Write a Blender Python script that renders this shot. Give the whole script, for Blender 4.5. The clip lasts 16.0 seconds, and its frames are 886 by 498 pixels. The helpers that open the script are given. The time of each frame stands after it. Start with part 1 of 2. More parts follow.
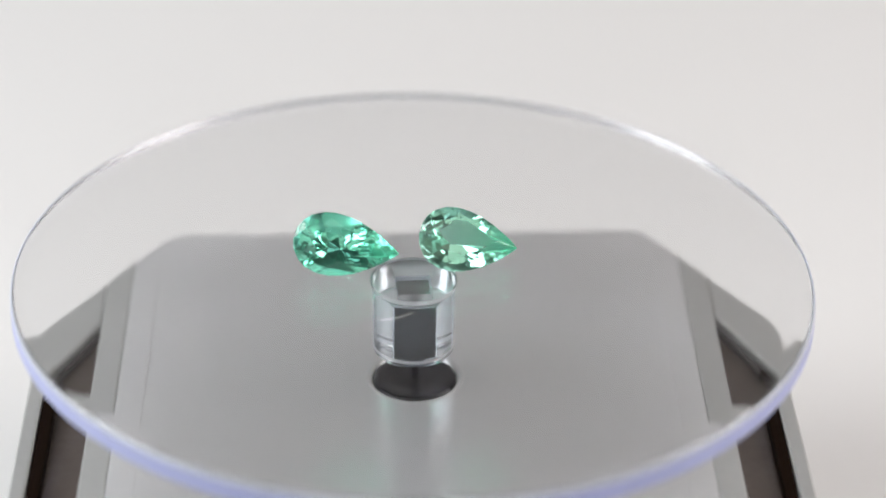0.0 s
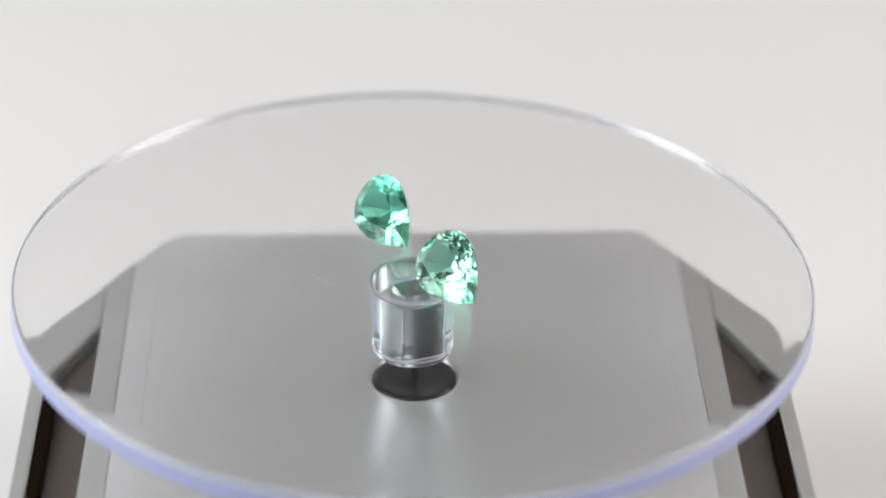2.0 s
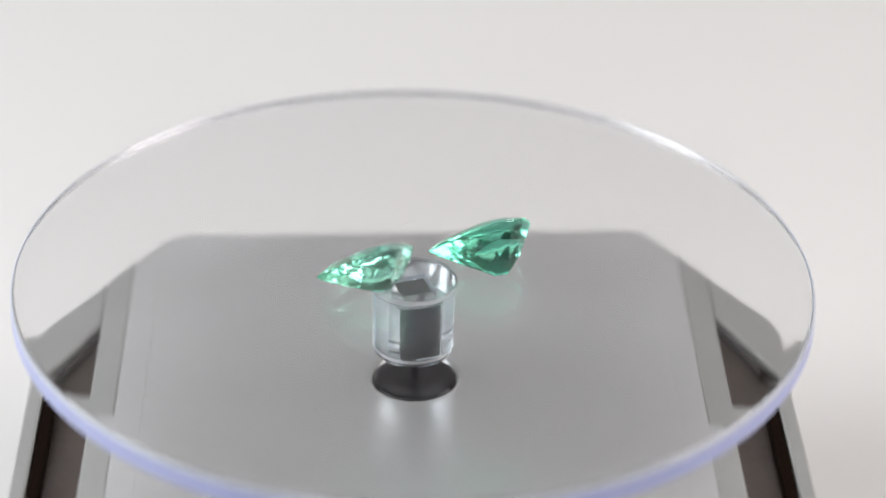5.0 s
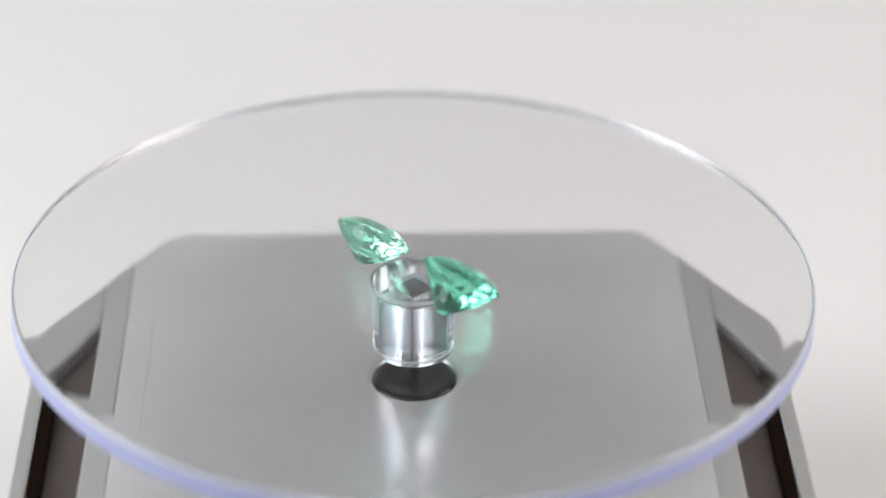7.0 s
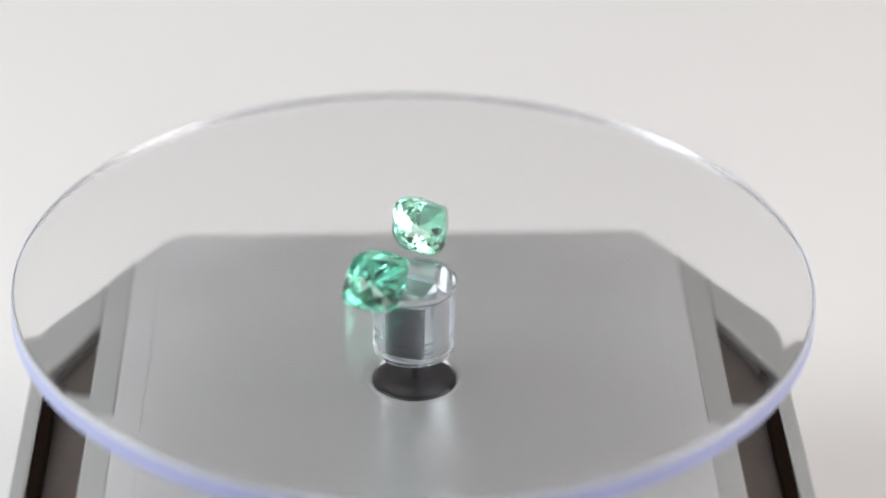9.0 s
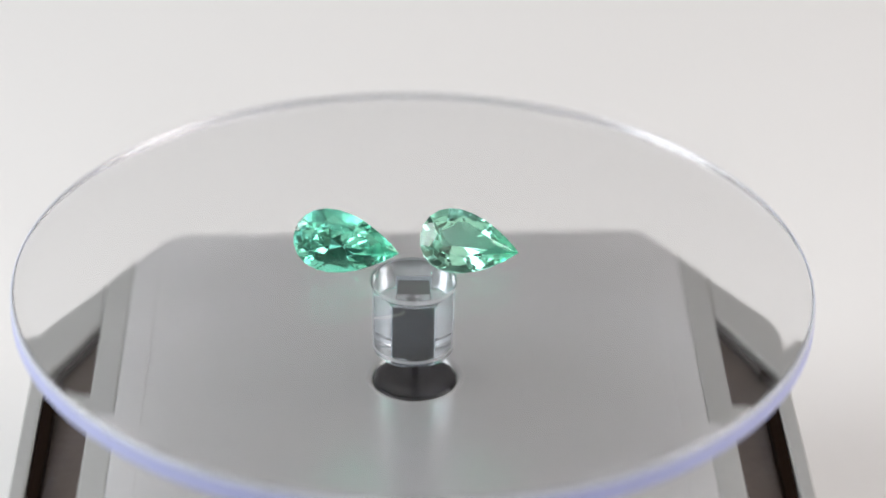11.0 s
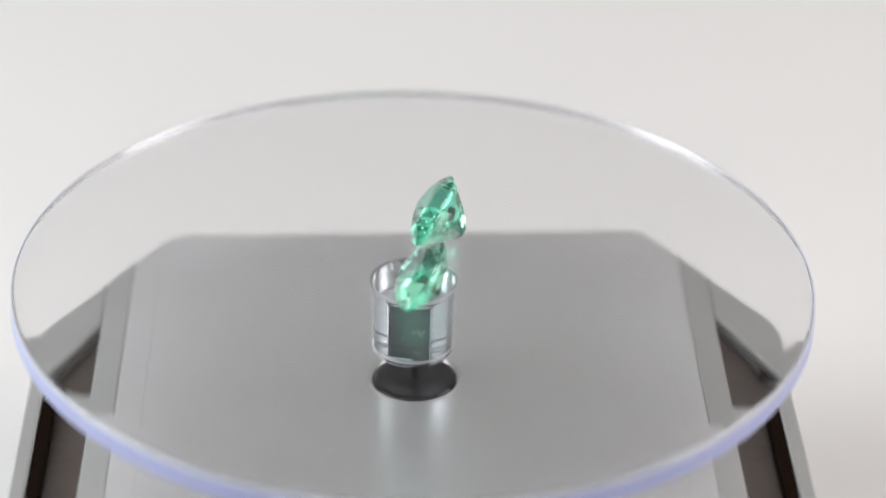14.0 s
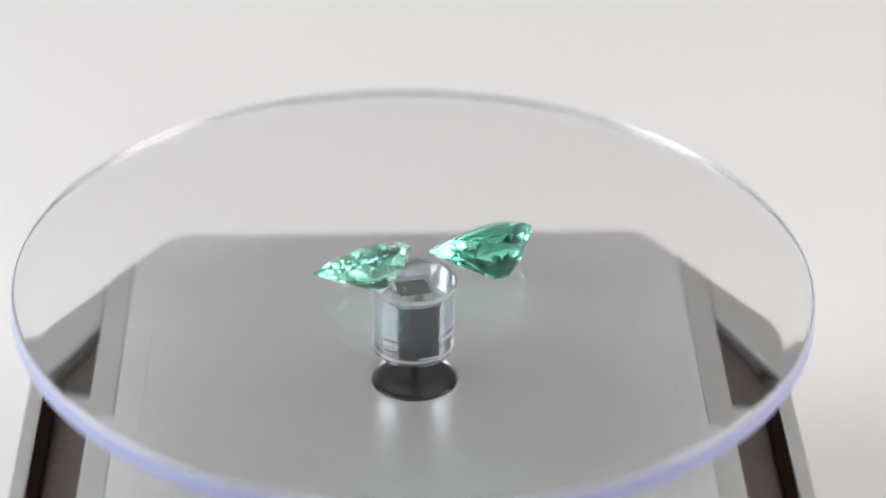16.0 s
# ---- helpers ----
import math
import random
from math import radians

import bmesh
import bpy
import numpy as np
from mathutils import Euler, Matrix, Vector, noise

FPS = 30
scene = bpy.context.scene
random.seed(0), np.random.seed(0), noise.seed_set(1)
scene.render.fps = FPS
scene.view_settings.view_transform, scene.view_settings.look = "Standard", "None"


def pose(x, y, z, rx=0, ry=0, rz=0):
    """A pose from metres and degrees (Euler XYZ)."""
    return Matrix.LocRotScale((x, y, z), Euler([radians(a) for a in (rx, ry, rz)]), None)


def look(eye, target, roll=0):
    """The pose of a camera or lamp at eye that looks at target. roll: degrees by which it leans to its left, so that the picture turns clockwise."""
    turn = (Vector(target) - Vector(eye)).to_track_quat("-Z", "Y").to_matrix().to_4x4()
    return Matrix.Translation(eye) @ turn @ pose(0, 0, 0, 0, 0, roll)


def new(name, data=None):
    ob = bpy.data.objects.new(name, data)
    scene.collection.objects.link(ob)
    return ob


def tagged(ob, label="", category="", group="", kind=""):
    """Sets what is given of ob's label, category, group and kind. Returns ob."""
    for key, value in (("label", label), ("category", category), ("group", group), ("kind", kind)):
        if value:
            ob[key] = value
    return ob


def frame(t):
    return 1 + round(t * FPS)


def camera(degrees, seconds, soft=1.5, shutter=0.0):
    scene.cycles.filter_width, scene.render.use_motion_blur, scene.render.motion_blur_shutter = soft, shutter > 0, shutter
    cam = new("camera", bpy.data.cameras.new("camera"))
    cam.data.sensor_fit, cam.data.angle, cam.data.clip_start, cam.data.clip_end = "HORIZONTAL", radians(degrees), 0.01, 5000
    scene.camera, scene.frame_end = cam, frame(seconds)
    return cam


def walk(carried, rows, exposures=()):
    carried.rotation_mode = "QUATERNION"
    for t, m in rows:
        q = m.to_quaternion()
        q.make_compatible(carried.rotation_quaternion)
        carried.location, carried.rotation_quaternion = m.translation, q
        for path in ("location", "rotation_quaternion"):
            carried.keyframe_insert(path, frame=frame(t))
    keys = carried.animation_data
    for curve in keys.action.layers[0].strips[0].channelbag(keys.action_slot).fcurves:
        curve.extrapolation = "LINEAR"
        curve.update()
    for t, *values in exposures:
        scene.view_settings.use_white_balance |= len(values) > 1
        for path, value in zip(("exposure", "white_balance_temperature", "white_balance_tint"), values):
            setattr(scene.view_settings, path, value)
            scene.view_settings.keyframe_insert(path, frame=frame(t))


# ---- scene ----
# ---------------------------------------------------------------- camera
cam = camera(18.553, 16.0, soft=1.6)
cam.data.dof.use_dof = True
cam.data.dof.focus_distance = 0.344
cam.data.dof.aperture_fstop = 9.0
VIEW = look((0.0, -0.29403, 0.17434), (0.00328, 0.00132, 0.00228), 0.0)
walk(cam, [(0.0, VIEW), (16.0, VIEW)])

# ---------------------------------------------------------------- light
scene.view_settings.exposure = -0.96
scene.cycles.max_bounces = 32
scene.cycles.transmission_bounces = 32
scene.cycles.glossy_bounces = 32
world = bpy.data.worlds.new("world")
scene.world = world
world.use_nodes = True
world.node_tree.nodes["Background"].inputs[0].default_value = (0.9, 0.93, 1.0, 1)
world.node_tree.nodes["Background"].inputs[1].default_value = 0.3


def area_lamp(name, eye, target, sx, sy, watts, colour):
    data = bpy.data.lights.new(name, "AREA")
    data.shape, data.size, data.size_y, data.energy, data.color = "RECTANGLE", sx, sy, watts, colour
    ob = new(name, data)
    ob.matrix_world = look(eye, target)
    return ob


# unseen lamps, added overhead, in front and at both sides to light the set
area_lamp("softbox_top", (0.0, -0.22, 0.62), (0.0, -0.08, 0.0), 0.9, 0.5, 2.1, (1.0, 0.915, 0.84))
area_lamp("softbox_front", (0.0, -0.66, 0.50), (0.0, 0.0, 0.0), 0.8, 0.12, 0.7, (0.86, 0.92, 1.0))
area_lamp("led_panel_west", (-0.46, -0.01, 0.285), (0.0, -0.02, 0.0), 0.25, 0.44, 5.3, (0.94, 0.97, 1.0))
area_lamp("led_panel_east", (0.46, -0.01, 0.285), (0.0, -0.02, 0.0), 0.25, 0.44, 3.55, (1.0, 0.955, 0.945))

# ---------------------------------------------------------------- materials
def material(name):
    m = bpy.data.materials.new(name)
    m.use_nodes = True
    n, l = m.node_tree.nodes, m.node_tree.links
    return m, n, l, n["Principled BSDF"]


def grainy(name, c1, c2, rough, metal=0.0, scale=400.0, big=25.0, bump=0.05, stretch=(1, 1, 1), coat=0.0, shine=0.5):
    """Paint, paper or metal with a fine grain, broad blotches and a fine relief."""
    m, n, l, b = material(name)
    tc = n.new("ShaderNodeTexCoord")
    mp = n.new("ShaderNodeMapping")
    mp.inputs["Scale"].default_value = stretch
    l.new(tc.outputs["Object"], mp.inputs["Vector"])
    fine, broad = n.new("ShaderNodeTexNoise"), n.new("ShaderNodeTexNoise")
    fine.inputs["Scale"].default_value, fine.inputs["Detail"].default_value = scale, 6
    broad.inputs["Scale"].default_value, broad.inputs["Detail"].default_value = big, 3
    l.new(mp.outputs[0], fine.inputs["Vector"])
    l.new(tc.outputs["Object"], broad.inputs["Vector"])
    add = n.new("ShaderNodeMath")
    add.operation = "MULTIPLY_ADD"
    add.inputs[1].default_value = 0.4
    half = n.new("ShaderNodeMath")
    half.operation = "MULTIPLY"
    half.inputs[1].default_value = 0.6
    l.new(broad.outputs["Fac"], half.inputs[0])
    l.new(fine.outputs["Fac"], add.inputs[0])
    l.new(half.outputs[0], add.inputs[2])
    ramp = n.new("ShaderNodeValToRGB")
    ramp.color_ramp.elements[0].position, ramp.color_ramp.elements[1].position = 0.3, 0.7
    ramp.color_ramp.elements[0].color, ramp.color_ramp.elements[1].color = (*c1, 1), (*c2, 1)
    l.new(add.outputs[0], ramp.inputs[0])
    l.new(ramp.outputs[0], b.inputs["Base Color"])
    rr = n.new("ShaderNodeMapRange")
    rr.inputs["To Min"].default_value, rr.inputs["To Max"].default_value = rough * 0.85, min(1.0, rough * 1.15)
    l.new(fine.outputs["Fac"], rr.inputs["Value"])
    if bump:
        l.new(rr.outputs[0], b.inputs["Roughness"])
    b.inputs["Roughness"].default_value = rough
    b.inputs["Metallic"].default_value = metal
    b.inputs["Specular IOR Level"].default_value = shine
    b.inputs["Coat Weight"].default_value = coat
    b.inputs["Coat Roughness"].default_value = 0.08
    if not bump:
        return m
    bp = n.new("ShaderNodeBump")
    bp.inputs["Strength"].default_value, bp.inputs["Distance"].default_value = bump, 0.0002
    l.new(fine.outputs["Fac"], bp.inputs["Height"])
    l.new(bp.outputs[0], b.inputs["Normal"])
    return m


def clear(name, colour, ior, rough=0.0, see=1.0):
    m, n, l, b = material(name)
    b.inputs["Base Color"].default_value = (*colour, 1)
    b.inputs["Transmission Weight"].default_value = see
    b.inputs["IOR"].default_value = ior
    b.inputs["Roughness"].default_value = rough
    return m


PAPER = grainy("white_paper", (0.78, 0.78, 0.775), (0.82, 0.82, 0.815), 0.8, scale=900, big=8, bump=0.03)
WARM_WALL = grainy("warm_wall", (0.46, 0.35, 0.31), (0.50, 0.39, 0.35), 0.9, scale=60, big=5)
GREY_WALL = grainy("grey_wall", (0.48, 0.48, 0.475), (0.53, 0.53, 0.525), 0.9, scale=60, big=5)
DIM_WALL = grainy("dim_wall", (0.055, 0.055, 0.06), (0.075, 0.075, 0.08), 0.9, scale=60, big=5)
DARK_WALL = grainy("dark_wall", (0.10, 0.095, 0.09), (0.13, 0.125, 0.12), 0.9, scale=60, big=5)
SILVER = grainy("silver_paint", (0.87, 0.875, 0.885), (0.91, 0.915, 0.925), 0.29, metal=0.48, scale=700, big=60, bump=0.0)
SILVER_EDGE = grainy("silver_frame", (0.58, 0.59, 0.58), (0.63, 0.64, 0.63), 0.42, metal=0.5, scale=700, big=60, bump=0.0)
SOLAR = grainy("solar_film", (0.085, 0.067, 0.058), (0.11, 0.089, 0.078), 0.22, scale=600, big=90, bump=0.02, coat=0.6)
RECESS_SHADE = grainy("black_recess_shade", (0.007, 0.0025, 0.001), (0.011, 0.005, 0.002), 0.9, shine=0.08, scale=900, big=90)
BLACK = grainy("black_plastic", (0.012, 0.012, 0.019), (0.019, 0.019, 0.029), 0.26, scale=1500, big=200, bump=0.03)
ACRYLIC = clear("clear_acrylic", (0.995, 0.997, 1.0), 1.49, 0.03)
ACRYLIC_EDGE = clear("polished_acrylic_edge", (0.92, 0.95, 1.0), 1.49, 0.08, 1.0)
# lavender colour stands in for light glowing in the disc's edge
EDGE_GLOW = clear("lavender_edge_glow", (0.62, 0.67, 1.0), 1.49, 0.35, 0.35)
RIM_GLINT = clear("pale_rim_glint", (0.86, 0.905, 1.0), 1.49, 0.3, 0.40)
COLUMN_ACRYLIC = clear("bluish_acrylic", (0.84, 0.925, 1.0), 1.49, 0.0, 0.97)
BRIGHT_RIM = clear("bright_acrylic_rim", (0.93, 0.96, 1.0), 1.49, 0.2, 0.28)
JOINT = clear("hazy_bonded_joint", (0.93, 0.96, 1.0), 1.49, 0.05, 0.76)
PEG = grainy("gunmetal", (0.075, 0.072, 0.074), (0.10, 0.097, 0.099), 0.10, metal=1.0, scale=1500, big=200, bump=0.02)
INNER_SHADE = grainy("grey_inner_shade", (0.10, 0.088, 0.090), (0.13, 0.115, 0.118), 0.6, scale=900, big=90)


def emerald(name, pale, deep, haze):
    """Included emerald: colour zoned towards the tip, wispy inclusions that scatter a little."""
    m, n, l, b = material(name)
    b.inputs["IOR"].default_value, b.inputs["Roughness"].default_value = 1.58, 0.0
    tc, sep, mr = n.new("ShaderNodeTexCoord"), n.new("ShaderNodeSeparateXYZ"), n.new("ShaderNodeMapRange")
    l.new(tc.outputs["Object"], sep.inputs[0])
    l.new(sep.outputs[0], mr.inputs["Value"])
    mr.inputs["From Min"].default_value, mr.inputs["From Max"].default_value = -0.005, 0.0065
    wisps = n.new("ShaderNodeTexNoise")
    wisps.inputs["Scale"].default_value, wisps.inputs["Detail"].default_value = 420.0, 5.0
    wisps.inputs["Distortion"].default_value = 0.8
    l.new(tc.outputs["Object"], wisps.inputs["Vector"])
    mix = n.new("ShaderNodeMix")
    mix.data_type = "RGBA"
    mix.inputs["A"].default_value, mix.inputs["B"].default_value = (*pale, 1), (*deep, 1)
    l.new(mr.outputs[0], mix.inputs["Factor"])
    l.new(mix.outputs["Result"], b.inputs["Base Color"])
    veil = n.new("ShaderNodeMapRange")
    veil.inputs["From Min"].default_value, veil.inputs["From Max"].default_value = 0.42, 0.72
    veil.inputs["To Min"].default_value, veil.inputs["To Max"].default_value = 1.0 - haze * 0.4, 1.0 - haze * 2.2
    l.new(wisps.outputs["Fac"], veil.inputs["Value"])
    l.new(veil.outputs[0], b.inputs["Transmission Weight"])
    return m


EMERALD_A = emerald("pale_emerald", (0.53, 0.94, 0.80), (0.12, 0.90, 0.53), 0.011)
EMERALD_B = emerald("green_emerald", (0.31, 0.89, 0.70), (0.09, 0.87, 0.52), 0.034)
LINT = grainy("white_lint", (0.75, 0.75, 0.72), (0.8, 0.8, 0.78), 0.8)


# ---------------------------------------------------------------- building helpers
def mesh_of(name, bm, *mats):
    me = bpy.data.meshes.new(name)
    if all(len(e.link_faces) == 2 for e in bm.edges):
        bmesh.ops.recalc_face_normals(bm, faces=bm.faces)
    bm.to_mesh(me)
    bm.free()
    for m in mats:
        me.materials.append(m)
    return me


def part(name, bm, mat, parent, label=""):
    ob = new(name, mesh_of(name, bm, *(mat if isinstance(mat, tuple) else (mat,))))
    ob.parent = parent
    return tagged(ob, label)


def split(bm, sort):
    """Cuts a closed solid into open pieces, one for each answer of sort(face); its faces keep their sides."""
    bmesh.ops.recalc_face_normals(bm, faces=bm.faces)
    pieces = {}
    for f in bm.faces:
        pieces.setdefault(sort(f), []).append(f)
    out = {}
    for key, faces in pieces.items():
        piece, twin = bmesh.new(), {}
        for f in faces:
            for v in f.verts:
                if v not in twin:
                    twin[v] = piece.verts.new(v.co)
            g = piece.faces.new([twin[v] for v in f.verts])
            g.smooth = f.smooth
        for f in faces:
            for e in f.edges:
                if not e.smooth:
                    piece.edges.get((twin[e.verts[0]], twin[e.verts[1]])).smooth = False
        out[key] = piece
    bm.free()
    return out


def lathe(profile, seg=96, closed=False, soft=()):
    """A turned solid from (radius, height) pairs, with crisp ring edges and smooth sides."""
    bm = bmesh.new()
    rings = []
    for r, z in profile:
        rings.append([bm.verts.new((r * math.cos(2 * math.pi * k / seg), r * math.sin(2 * math.pi * k / seg), z)) for k in range(seg)])
    pairs = list(zip(rings, rings[1:]))
    if closed:
        pairs.append((rings[-1], rings[0]))
    for a, b in pairs:
        for k in range(seg):
            f = bm.faces.new((a[k], a[(k + 1) % seg], b[(k + 1) % seg], b[k]))
            f.smooth = True
    if not closed:
        bm.faces.new(list(reversed(rings[0])))
        bm.faces.new(rings[-1])
    for ring in (g for i, g in enumerate(rings) if i not in soft):
        for k in range(seg):
            e = bm.edges.get((ring[k], ring[(k + 1) % seg]))
            if e:
                e.smooth = False
    return bm


def rounded(points, radii):
    """A plan outline whose corners are rounded by the given radii."""
    out, n = [], len(points)
    for k, r in enumerate(radii):
        a, p, b = Vector(points[k - 1]), Vector(points[k]), Vector(points[(k + 1) % n])
        if r <= 0:
            out.append(tuple(p))
            continue
        u, v = p + (a - p).normalized() * r, p + (b - p).normalized() * r
        for j in range(6):
            t = j / 5
            q = u * (1 - t) ** 2 + p * 2 * t * (1 - t) + v * t ** 2
            out.append((q.x, q.y))
    return out


def slab(points, z0, z1, bevel=0.0003):
    """An upright prism over a plan outline, its top edges rounded."""
    bm = bmesh.new()
    low = [bm.verts.new((x, y, z0)) for x, y in points]
    top = [bm.verts.new((x, y, z1)) for x, y in points]
    n = len(points)
    bm.faces.new(list(reversed(low)))
    bm.faces.new(top)
    for k in range(n):
        bm.faces.new((low[k], low[(k + 1) % n], top[(k + 1) % n], top[k]))
    bmesh.ops.recalc_face_normals(bm, faces=bm.faces)
    if bevel:
        es = [bm.edges.get((top[k], top[(k + 1) % n])) for k in range(n)]
        bmesh.ops.bevel(bm, geom=es, offset=bevel, segments=3, affect="EDGES", profile=0.5)
    return bm


def pierced_slab(points, r, cx, cy, z0, z1, seg=64):
    """A slab with a round blind recess in its upper face, about (cx, cy)."""
    bm = bmesh.new()
    n, edge = len(points), 0.00015
    low = [bm.verts.new((x, y, z0)) for x, y in points]
    high = [bm.verts.new((x, y, z1 - edge)) for x, y in points]
    top = [bm.verts.new((x * (1 - edge / 0.04), y * (1 - edge / 0.04), z1)) for x, y in points]
    hole = [bm.verts.new((cx + r * math.cos(2 * math.pi * k / seg), cy + r * math.sin(2 * math.pi * k / seg), z1)) for k in range(seg)]
    pit = [bm.verts.new((v.co.x, v.co.y, z1 - 0.001)) for v in hole]
    bm.faces.new(list(reversed(low)))
    bm.faces.new(pit)
    for a, b, m in ((low, high, n), (high, top, n), (hole, pit, seg)):
        for k in range(m):
            bm.faces.new((a[k], a[(k + 1) % m], b[(k + 1) % m], b[k]))
    rims = [bm.edges.get((g[k], g[(k + 1) % len(g)])) for g in (top, hole) for k in range(len(g))]
    bmesh.ops.triangle_fill(bm, use_beauty=True, edges=rims)
    return bm


# ---------------------------------------------------------------- the paper sweep and the unseen walls round it
FLOOR = -0.053
TOP = -0.01805          # the turntable's upper face


def sweep():
    """One sheet of white paper: floor, a wide curve, back wall."""
    line = [(-0.70, FLOOR), (0.20, FLOOR)]
    R = 0.15
    for k in range(1, 25):
        a = math.pi / 2 * k / 24
        line.append((0.20 + R * math.sin(a), FLOOR + R - R * math.cos(a)))
    line.append((0.35, 0.12))
    bm = bmesh.new()
    cols = []
    for x in (-0.6, 0.6):
        cols.append([(bm.verts.new((x, y, z)), bm.verts.new((x, y + (0.002 if z > FLOOR + 0.1 else 0.0), z - 0.002))) for y, z in line])
    for k in range(len(line) - 1):
        for s in (0, 1):
            f = bm.faces.new((cols[0][k][s], cols[1][k][s], cols[1][k + 1][s], cols[0][k + 1][s]))
            f.smooth = True
    ob = new("backdrop", mesh_of("backdrop", bm, PAPER))
    return tagged(ob, "seamless white paper sweep under and behind the turntable", "backdrop", kind="structure")


def panel_wall(name, x0, x1, y0, y1, z0, z1, mat, label):
    bm = bmesh.new()
    bmesh.ops.create_cube(bm, size=1, matrix=Matrix.LocRotScale(((x0 + x1) / 2, (y0 + y1) / 2, (z0 + z1) / 2), None, (x1 - x0, y1 - y0, z1 - z0)))
    ob = new(name, mesh_of(name, bm, mat))
    tagged(ob, label, "wall", kind="structure")


sweep()
# unseen enclosure, added: warm side tints the paper, dark sides deepen the gems
panel_wall("wall_east", 0.60, 0.61, -0.71, 0.40, FLOOR, 0.70, WARM_WALL, "unseen warm beige side wall, added to tint the right side")
panel_wall("wall_west", -0.61, -0.60, -0.71, 0.40, FLOOR, 0.70, GREY_WALL, "unseen grey side wall, added to close the set")
panel_wall("wall_south", -0.61, 0.61, -0.72, -0.71, FLOOR, 0.70, DIM_WALL, "unseen dark wall facing the backdrop, added to darken reflections")
panel_wall("wall_north", -0.61, 0.61, 0.40, 0.41, FLOOR, 0.70, DARK_WALL, "unseen dark wall beyond the paper sweep, added to close the set")
panel_wall("ceiling", -0.61, 0.61, -0.72, 0.40, 0.70, 0.71, DARK_WALL, "unseen dark ceiling, added to darken reflections")


# ---------------------------------------------------------------- the turntable's base
def turntable_base():
    base = new("solar_turntable")
    base.matrix_world = pose(-0.00105, 0.0, 0.0, 0, 0, 0.7)
    tagged(base, "silver plastic solar turntable base with dark side panels", "turntable")
    W, CX = 0.0494, 0.0330              # half width at the flanks and at the short ends
    Y, CY = 0.0378, 0.0117              # far end and where its corner cut meets the flank
    F, CF = -0.0640, -0.0379            # the same at the near end
    slope = (Y - CY) / (W - CX)

    def far(x):
        return Y - max(0.0, x - CX) * slope

    def near(x):
        return F + max(0.0, x - CX) * slope

    outline = rounded([(CX, Y), (-CX, Y), (-W, CY), (-W, CF), (-CX, F), (CX, F), (W, CF), (W, CY)],
                      (0.002, 0.002, 0.0035, 0.0035, 0.002, 0.002, 0.0035, 0.0035))
    body = bmesh.new()
    lo = [body.verts.new((x * 1.02, y * 1.02, FLOOR)) for x, y in outline]
    hi = [body.verts.new((x * 0.995, y * 0.995, TOP - 0.0030)) for x, y in outline]
    body.faces.new(list(reversed(lo)))
    body.faces.new(hi)
    for k in range(len(lo)):
        body.faces.new((lo[k], lo[(k + 1) % len(lo)], hi[(k + 1) % len(lo)], hi[k]))
    part("housing", body, SILVER_EDGE, base)
    a = 0.0375
    plan = rounded([(CX, Y), (-CX, Y), (-a, far(a)), (-a, near(a)), (-CX, F), (CX, F), (a, near(a)), (a, far(a))],
                   (0.002, 0.002, 0, 0, 0.002, 0.002, 0, 0))
    part("top_plate", pierced_slab(plan, 0.0064, 0.00065, 0.0006, TOP - 0.0031, TOP), SILVER, base, "satin silver grey top plate")
    for s in (1, -1):
        b0, b1 = 0.03755, 0.0409
        part("ridge", slab([(s * b0, far(b0)), (s * b0, near(b0)), (s * b1, near(b1)), (s * b1, far(b1))], TOP - 0.0031, TOP + 0.0001, 0.00025), SILVER_EDGE, base)
        c0, c1 = 0.0340, 0.0373
        part("border", slab([(s * c0, far(c0) - 0.0006), (s * c0, near(c0) + 0.0006), (s * c1, near(c1) + 0.0006), (s * c1, far(c1) - 0.0006)], TOP - 0.0004, TOP + 0.00008, 0.00006), SILVER, base)
        w0, w1 = 0.0410, 0.0473
        ya, yb = 0.0145, 0.0005
        part("panel_frame", slab(rounded([(s * w0, far(w0)), (s * W, CY), (s * W, CF), (s * w0, near(w0)), (s * w0, -0.034), (s * w1, -0.028),
                                          (s * w1, yb), (s * w0, ya)], (0, 0.0035, 0.0035, 0, 0, 0.0008, 0.0008, 0)), TOP - 0.0031, TOP, 0.0004), SILVER_EDGE, base)
        panel = part("solar_panel", slab([(s * 0.0411, 0.0140), (s * 0.0411, -0.0335), (s * 0.0471, -0.0275), (s * 0.0471, 0.0003)], TOP - 0.0032, TOP - 0.0018, 0.0),
                     SOLAR, base, "dark brown glossy solar panel")
        # black strip paints the shadow along the recess's outer wall
        part("seal", slab([(s * 0.0456, 0.0022), (s * 0.0456, -0.0290), (s * 0.04722, -0.0275), (s * 0.04722, -0.0010)], TOP - 0.00185, TOP - 0.0003, 0.0002), RECESS_SHADE, panel, "black strip for the shaded wall of the panel recess")
        # grey strip paints the shade on the window's slanted inner wall
        part("gasket", slab([(s * 0.04125, 0.0138), (s * 0.04125, 0.0122), (s * 0.0466, 0.0002), (s * 0.0471, 0.0006)], TOP - 0.00185, TOP - 0.0009, 0.0003), INNER_SHADE, panel, "grey strip for the shaded inner wall of the window")
    # bearing: a shallow silver dish, a black glossy boss in it and the spindle
    dish = [(0.00639, TOP - 0.0009), (0.00639, TOP - 0.00001), (0.0062, TOP - 0.00002), (0.0059, TOP - 0.00008), (0.0056, TOP - 0.00020), (0.0053, TOP - 0.0009)]
    collar = part("collar", lathe(dish, 96, True, soft=range(1, 5)), SILVER, base, "silver dished bearing collar")
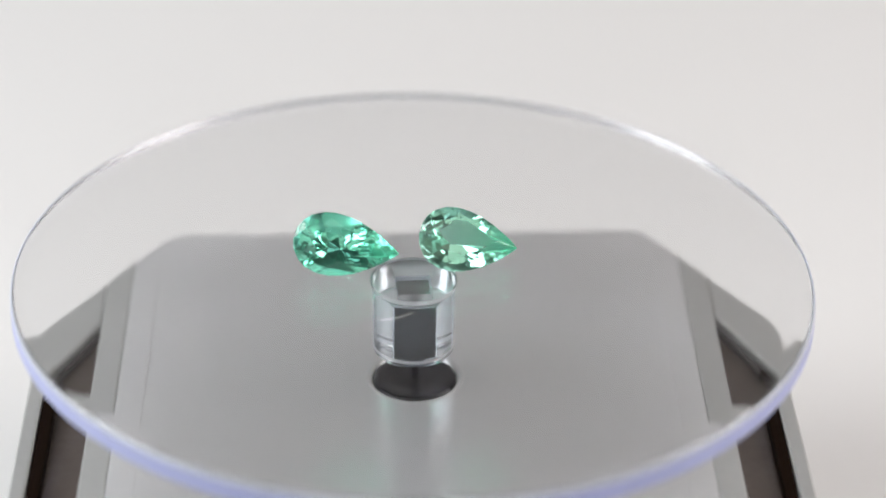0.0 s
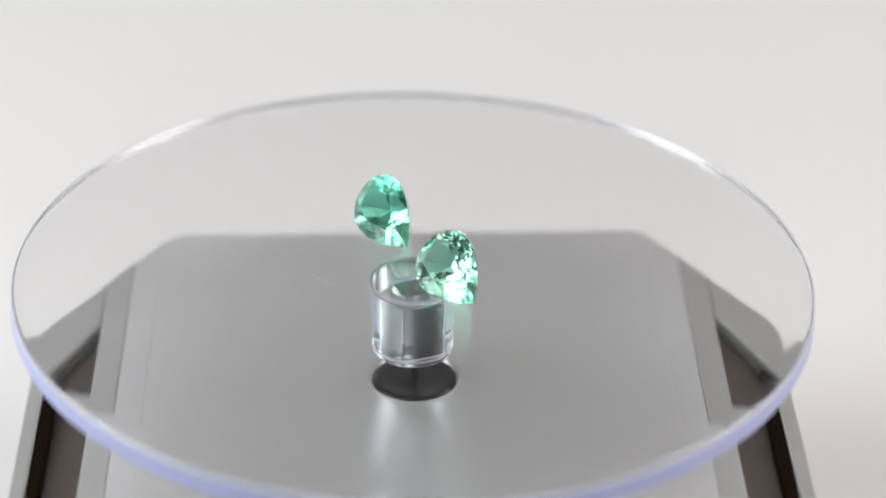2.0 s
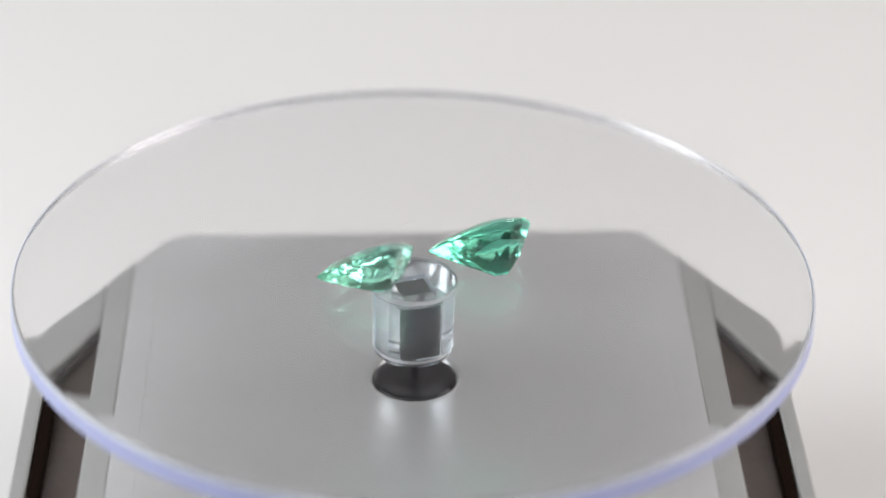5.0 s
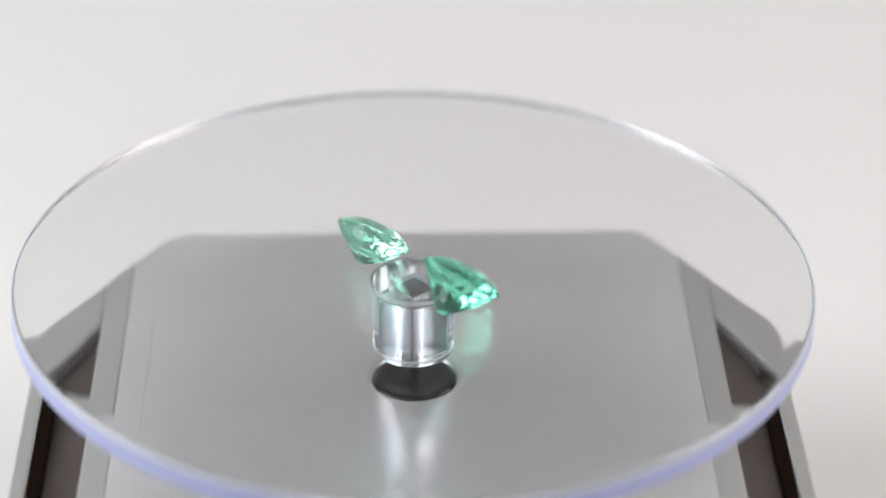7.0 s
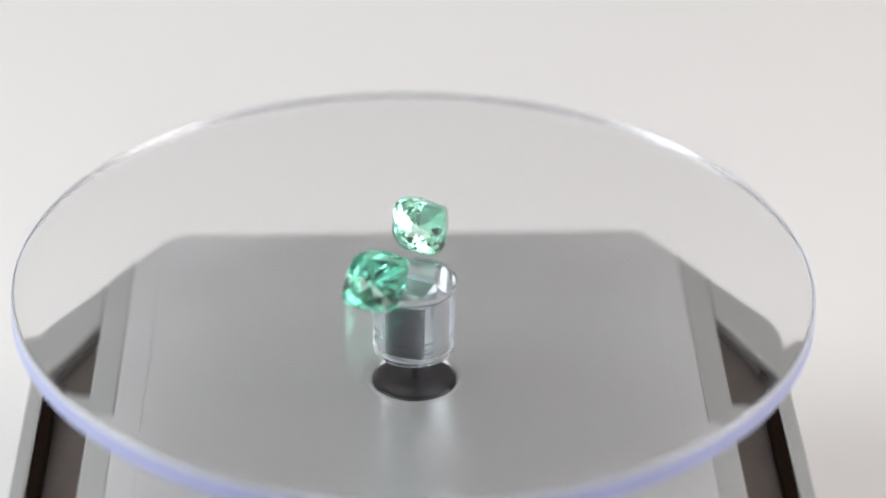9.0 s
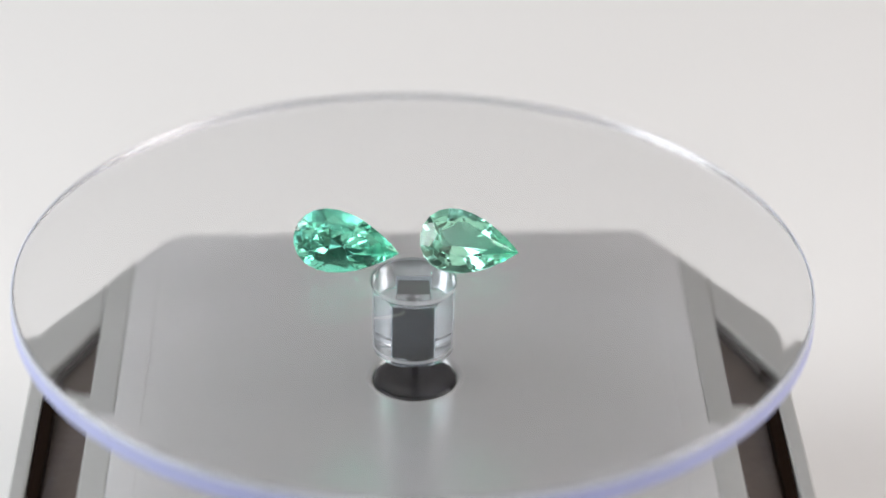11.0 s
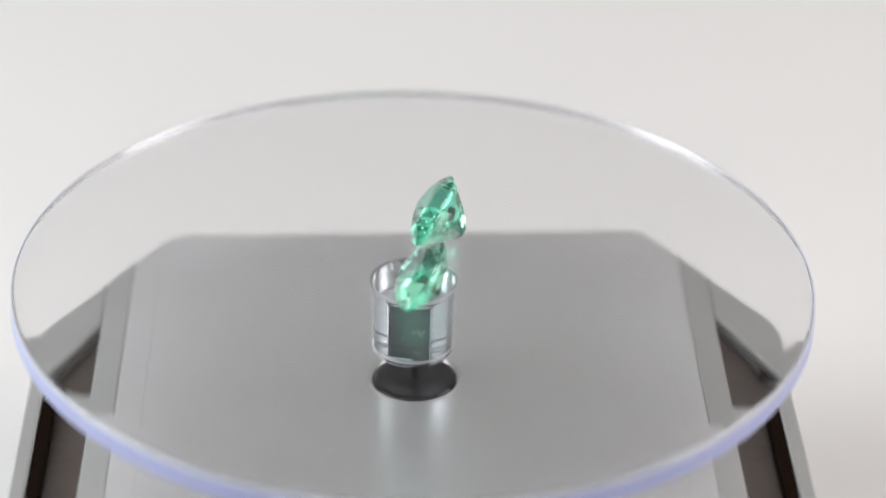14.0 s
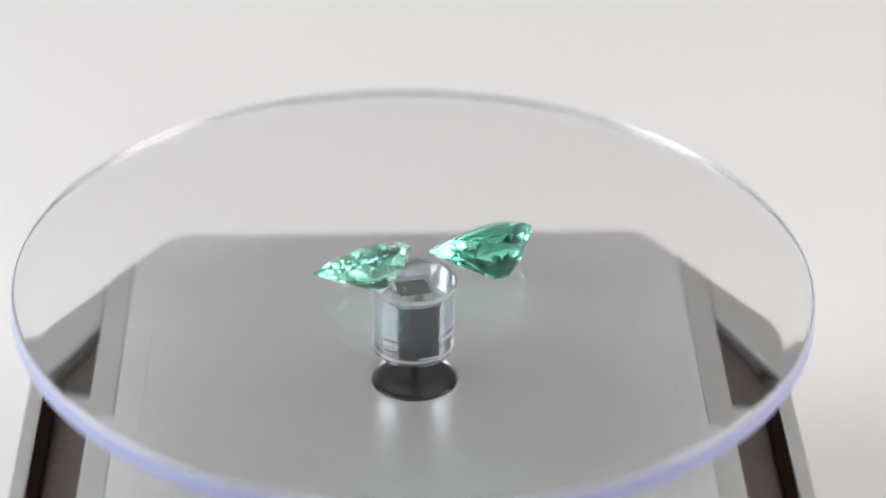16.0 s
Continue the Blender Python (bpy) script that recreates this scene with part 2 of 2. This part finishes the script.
    dome = [(0.0054, TOP - 0.0009), (0.0054, TOP - 0.00030), (0.0052, TOP - 0.00008), (0.0047, TOP + 0.00004), (0.0041, TOP - 0.00002),
            (0.0032, TOP - 0.00018), (0.0024, TOP - 0.00022), (0.0017, TOP - 0.00020), (0.0009, TOP - 0.00016)]
    boss = part("bearing_boss", lathe(dome, 96, soft=range(2, 8)), BLACK, base, "glossy black bearing boss")
    part("spindle", lathe([(0.0006, TOP), (0.0006, TOP + 0.0052)], 32), BLACK, boss, "thin black spindle")
    for ob in (collar, boss):
        ob.matrix_local = pose(0.00065, 0.0006, 0.0)
    return base


# ---------------------------------------------------------------- the turning platter
THICK, RADIUS = 0.0031, 0.0503
HOLE_TOP, FOOT = -0.0053, -0.01314


BEVEL = 0.0004


def plate_zone(f):
    m = f.calc_center_median()
    return "plate" if math.hypot(m.x, m.y) < RADIUS - BEVEL else "edge"


def plate_mesh():
    """A disc whose upper face rolls off softly to a bevel and a straight rim."""
    rings = [0.0012, 0.004, 0.008, 0.013, 0.019, 0.026, 0.033, 0.040, 0.045]
    under = [(x, -THICK) for x in rings] + [(RADIUS - 0.00012, -THICK)]
    roll = [(RADIUS - BEVEL - 0.0018 * k / 6, -0.00019 * (1 - k / 6) ** 2) for k in range(7)]
    rim = [(RADIUS - 0.00003, -THICK + 0.0002), (RADIUS, -THICK + 0.0007), (RADIUS, -THICK + 0.0013), (RADIUS - 0.00003, -0.00095), (RADIUS - 0.0001, -0.0006), (RADIUS - 0.00022, -0.00036)]
    bm = lathe(under + rim + roll + [(x, 0.0) for x in reversed(rings)], 192, soft=range(len(under), len(under) + len(rim) + 7))
    for f in bm.faces:
        z = [v.co.z for v in f.verts]
        f.smooth = max(z) - min(z) > 1e-6
    return split(bm, plate_zone)


def column_mesh():
    """A flared clear post with a square socket from below, whose corners are blunt."""
    bm = bmesh.new()
    seg, top = 96, -THICK - 0.00004
    prof = [(0.00548, top), (0.00550, top - 0.0003), (0.00536, top - 0.0007), (0.00530, top - 0.0014), (0.00514, FOOT + 0.0010),
            (0.00518, FOOT + 0.0007), (0.00513, FOOT + 0.00055), (0.00514, FOOT + 0.0002), (0.00500, FOOT)]
    rings = []
    for r, z in prof:
        rings.append([bm.verts.new((r * math.cos(2 * math.pi * k / seg), r * math.sin(2 * math.pi * k / seg), z)) for k in range(seg)])
    for a, b in zip(rings, rings[1:]):
        for k in range(seg):
            bm.faces.new((a[k], a[(k + 1) % seg], b[(k + 1) % seg], b[k])).smooth = True
    for i in (0, 1, 4, 7, 8):
        for k in range(seg):
            bm.edges.get((rings[i][k], rings[i][(k + 1) % seg])).smooth = False
    bm.faces.new(rings[0])
    s, c = 0.00224, 0.00011
    plan = []
    for x, y in ((1, 1), (-1, 1), (-1, -1), (1, -1)):
        cut = [(x * s, y * (s - c)), (x * (s - c), y * s)]
        plan += cut if x * y > 0 else cut[::-1]
    low_loop = [bm.verts.new((x, y, FOOT)) for x, y in plan]
    top_loop = [bm.verts.new((x, y, HOLE_TOP)) for x, y in plan]
    bm.faces.new(top_loop)
    for k in range(8):
        bm.faces.new((low_loop[k], low_loop[(k + 1) % 8], top_loop[(k + 1) % 8], top_loop[k]))
    # foot: faces between the circle and the socket's mouth, from one corner round to the next
    low = rings[-1]
    for q in range(4):
        mid = seg // 8 + q * seg // 4
        here, there = low_loop[2 * q + 1], low_loop[(2 * q + 2) % 8]
        bm.faces.new((low_loop[2 * q], low[mid % seg], here))
        for j in range(seg // 4):
            bm.faces.new((low[(mid + j) % seg], low[(mid + j + 1) % seg], here if j < seg // 8 else there))
        bm.faces.new((low[(mid + seg // 8) % seg], there, here))

    def zone(f):
        m = f.calc_center_median()
        if m.z > top - 1e-6:
            return "joint"
        if len(f.verts) != 4 or math.hypot(m.x, m.y) < 0.0045:
            return "wall"
        return "upper_rim" if m.z > top - 0.0006 else "foot_rim" if FOOT + 0.00055 < m.z < FOOT + 0.0010 else "wall"

    return split(bm, zone)


def platter():
    thing = new("turntable_platter")
    tagged(thing, "round clear acrylic platter turning on a clear socketed post", "platter")
    pieces = plate_mesh()
    plate = part("plate", pieces["plate"], ACRYLIC, thing, "clear acrylic disc")
    part("edge", pieces["edge"], ACRYLIC_EDGE, plate, "polished clear edge")
    # added band outside the rim: its colour imitates the edge's lavender glow
    low, high, gap, band_thick = -THICK + 0.00008, -0.00112, 0.00003, 0.00010
    band = [(RADIUS + gap, low), (RADIUS + gap, high), (RADIUS + gap + 0.00002, high + 0.00012), (RADIUS + gap + 0.5 * band_thick, high + 0.00016),
            (RADIUS + gap + 0.9 * band_thick, high + 0.00008), (RADIUS + gap + band_thick, high - 0.0002), (RADIUS + gap + band_thick, low + 0.00012), (RADIUS + gap + 0.7 * band_thick, low)]
    part("edge_film", lathe(band, 192, True, soft=range(1, 8)), EDGE_GLOW, plate, "added lavender band for the glow of the acrylic edge")
    # added pale strip that paints the highlight on the disc's upper edge
    R = RADIUS
    bead = [(R - 0.00018, -0.00033), (R - 0.00006, -0.0006), (R + 0.00001, -0.0009), (R + 0.00010, -0.0009), (R + 0.00011, -0.0006), (R + 0.00003, -0.00030), (R - 0.00012, -0.00022)]
    part("bead", lathe(bead, 192, True, soft=range(7)), RIM_GLINT, plate, "added pale strip for the highlight along the upper edge")
    pieces = column_mesh()
    column = part("column", pieces["wall"], COLUMN_ACRYLIC, thing, "clear acrylic post with a square socket")
    # rims whitened to paint the bright rings at the post's top and foot
    for rim in ("upper_rim", "foot_rim"):
        part(rim, pieces[rim], BRIGHT_RIM, column, "rounded rim whitened for its bright ring of light")
    part("joint", pieces["joint"], JOINT, column, "hazy bonded joint under the disc")
    column.matrix_local = pose(0, 0, 0, 0, 0, 45)
    h = 0.00208
    part("drive_peg", slab([(h, h), (-h, h), (-h, -h), (h, -h)], FOOT + 0.0002, HOLE_TOP - 0.0004, 0.0002), PEG, column, "dark gunmetal square drive peg")
    return thing


# ---------------------------------------------------------------- the two gemstones
def pear(n, power=0.9):
    """A pear outline of length and width 1, its tip at +x."""
    pts = []
    for k in range(n):
        a = 2 * math.pi * k / n
        fold = a if a <= math.pi else 2 * math.pi - a
        pts.append((math.cos(a) / 2, math.sin(a) * math.sin(fold / 2) ** power))
    wide = 2 * max(abs(y) for _, y in pts)
    return [(x, y / wide) for x, y in pts]


def gem_mesh(L, W, crown, depth, bulge, seed):
    """A faceted pear brilliant: table, crown, girdle, two tiers of pavilion facets, culet. The girdle lies at z = 0."""
    rnd = random.Random(seed)
    cx = -0.154 * L

    def ring(n, shrink, z, shift=0.0, turn=0):
        fine = pear(n * 2)
        pts = fine[turn::2]
        return [((x * L - cx) * shrink + cx + shift, y * W * shrink, z + rnd.uniform(-1, 1) * 4e-5) for x, y in pts]

    pts = [(x, y, crown) for x, y, _ in ring(8, 0.58, crown, 0.02 * L)]
    pts += ring(8, 0.80, crown * 0.60, 0.008 * L, 1)
    pts += [(x, y, 0.0) for x, y, _ in ring(24, 1.0, 0.0)]
    pts += [(x, y, -0.035 * W) for x, y, _ in ring(24, 1.0, 0.0)]
    pts += ring(16, 0.80 + 0.7 * bulge, -depth * 0.345, 0, 1)
    pts += ring(12, 0.53 + bulge, -depth * 0.66, 0, 0)
    pts += ring(8, 0.26 + bulge, -depth * 0.87, 0, 1)
    pts += [(cx, 0, -depth), (cx + 0.12 * L, 0, -depth * 0.97)]
    bm = bmesh.new()
    for p in pts:
        bm.verts.new(p)
    out = bmesh.ops.convex_hull(bm, input=bm.verts)
    loose = [v for v in bm.verts if not v.link_faces]
    bmesh.ops.delete(bm, geom=loose, context="VERTS")
    bmesh.ops.dissolve_limit(bm, angle_limit=radians(1.5), verts=bm.verts, edges=bm.edges)
    return bm


PERIOD = 10.86


def spin(t):
    """The platter's turn at t seconds, clockwise from above."""
    return Matrix.Rotation(-2 * math.pi * (t - 1.5) / PERIOD, 4, "Z")


def gem_pose(ob, turn, x, y):
    """Lies on the platter, turned so, at (x, y): its lowest corner touches."""
    v = Vector(turn)
    m = Matrix.Rotation(v.length, 4, v.normalized())
    return Matrix.Translation((x, y, 0.00003 - min((m @ p.co).z for c in ob.children for p in c.data.vertices))) @ m


def gemstone(L, W, crown, depth, bulge, mat, seed, label):
    thing = new("gemstone")

    def zone(f):
        z = f.calc_center_median().z
        if f.normal.z > 0.999:
            return "table"
        if -0.036 * W < z < 1e-5 and abs(f.normal.z) < 0.3:
            return "girdle"
        return "crown" if z > 0 else "pavilion"

    for name, bm in split(gem_mesh(L, W, crown, depth, bulge, seed), zone).items():
        part(name, bm, mat, thing)
    return tagged(thing, label, "gemstone", "pair of pear-cut gems")


turntable_base()
PLATTER = platter()
GEM_A = gemstone(0.01265, 0.00840, 0.00115, 0.00427, -0.03, EMERALD_A, 3, "pale mint green pear-cut emerald lying tilted on the clear platter")
GEM_B = gemstone(0.01342, 0.00803, 0.00104, 0.00576, -0.07, EMERALD_B, 8, "deeper green pear-cut emerald, thicker, tilted on the clear platter")
REST_A = gem_pose(GEM_A, (0.79435, -0.16117, -0.85339), 0.00587, -0.00396)
REST_B = gem_pose(GEM_B, (0.89250, -0.24081, -0.87394), -0.00574, 0.00630)


def lint():
    """A short bent fibre of dust, seen as a fine pale line."""
    cu = bpy.data.curves.new("lint_fibre", "CURVE")
    cu.dimensions, cu.bevel_depth, cu.bevel_resolution = "3D", 0.000036, 1
    sp = cu.splines.new("NURBS")
    line = [(-0.0020, 0.0004, 0.00003), (-0.0010, 0.0001, 0.00008), (0.0002, -0.0001, 0.00006), (0.0014, 0.0002, 0.00012), (0.0022, 0.0004, 0.00003)]
    sp.points.add(len(line) - 1)
    for p, c in zip(sp.points, line):
        p.co = (*c, 1)
    sp.use_endpoint_u, sp.order_u = True, 4
    cu.materials.append(LINT)
    ob = new("lint_fibre", cu)
    return tagged(ob, "fine pale lint fibre lying on the clear platter", "lint")


FIBRE = lint()


AXLE = pose(-0.0004, 0.0, 0.0, 0, 1.0, 0)      # the spindle leans a little


def motions():
    times = [k * 0.25 for k in range(65)]
    high = spin(5.2)                              # the plate sits slightly askew on its post
    askew = high.inverted() @ pose(0, 0, 0, 0.25, 0, 0) @ high
    walk(PLATTER, [(t, AXLE @ spin(t) @ askew) for t in times])
    walk(GEM_A, [(t, AXLE @ spin(t) @ askew @ REST_A) for t in times])
    walk(GEM_B, [(t, AXLE @ spin(t) @ askew @ REST_B) for t in times])
    rest = spin(3.0).inverted() @ pose(-0.01122, 0.0040, 0.0, 0, 0, -75)
    walk(FIBRE, [(t, AXLE @ spin(t) @ askew @ rest) for t in times])


motions()
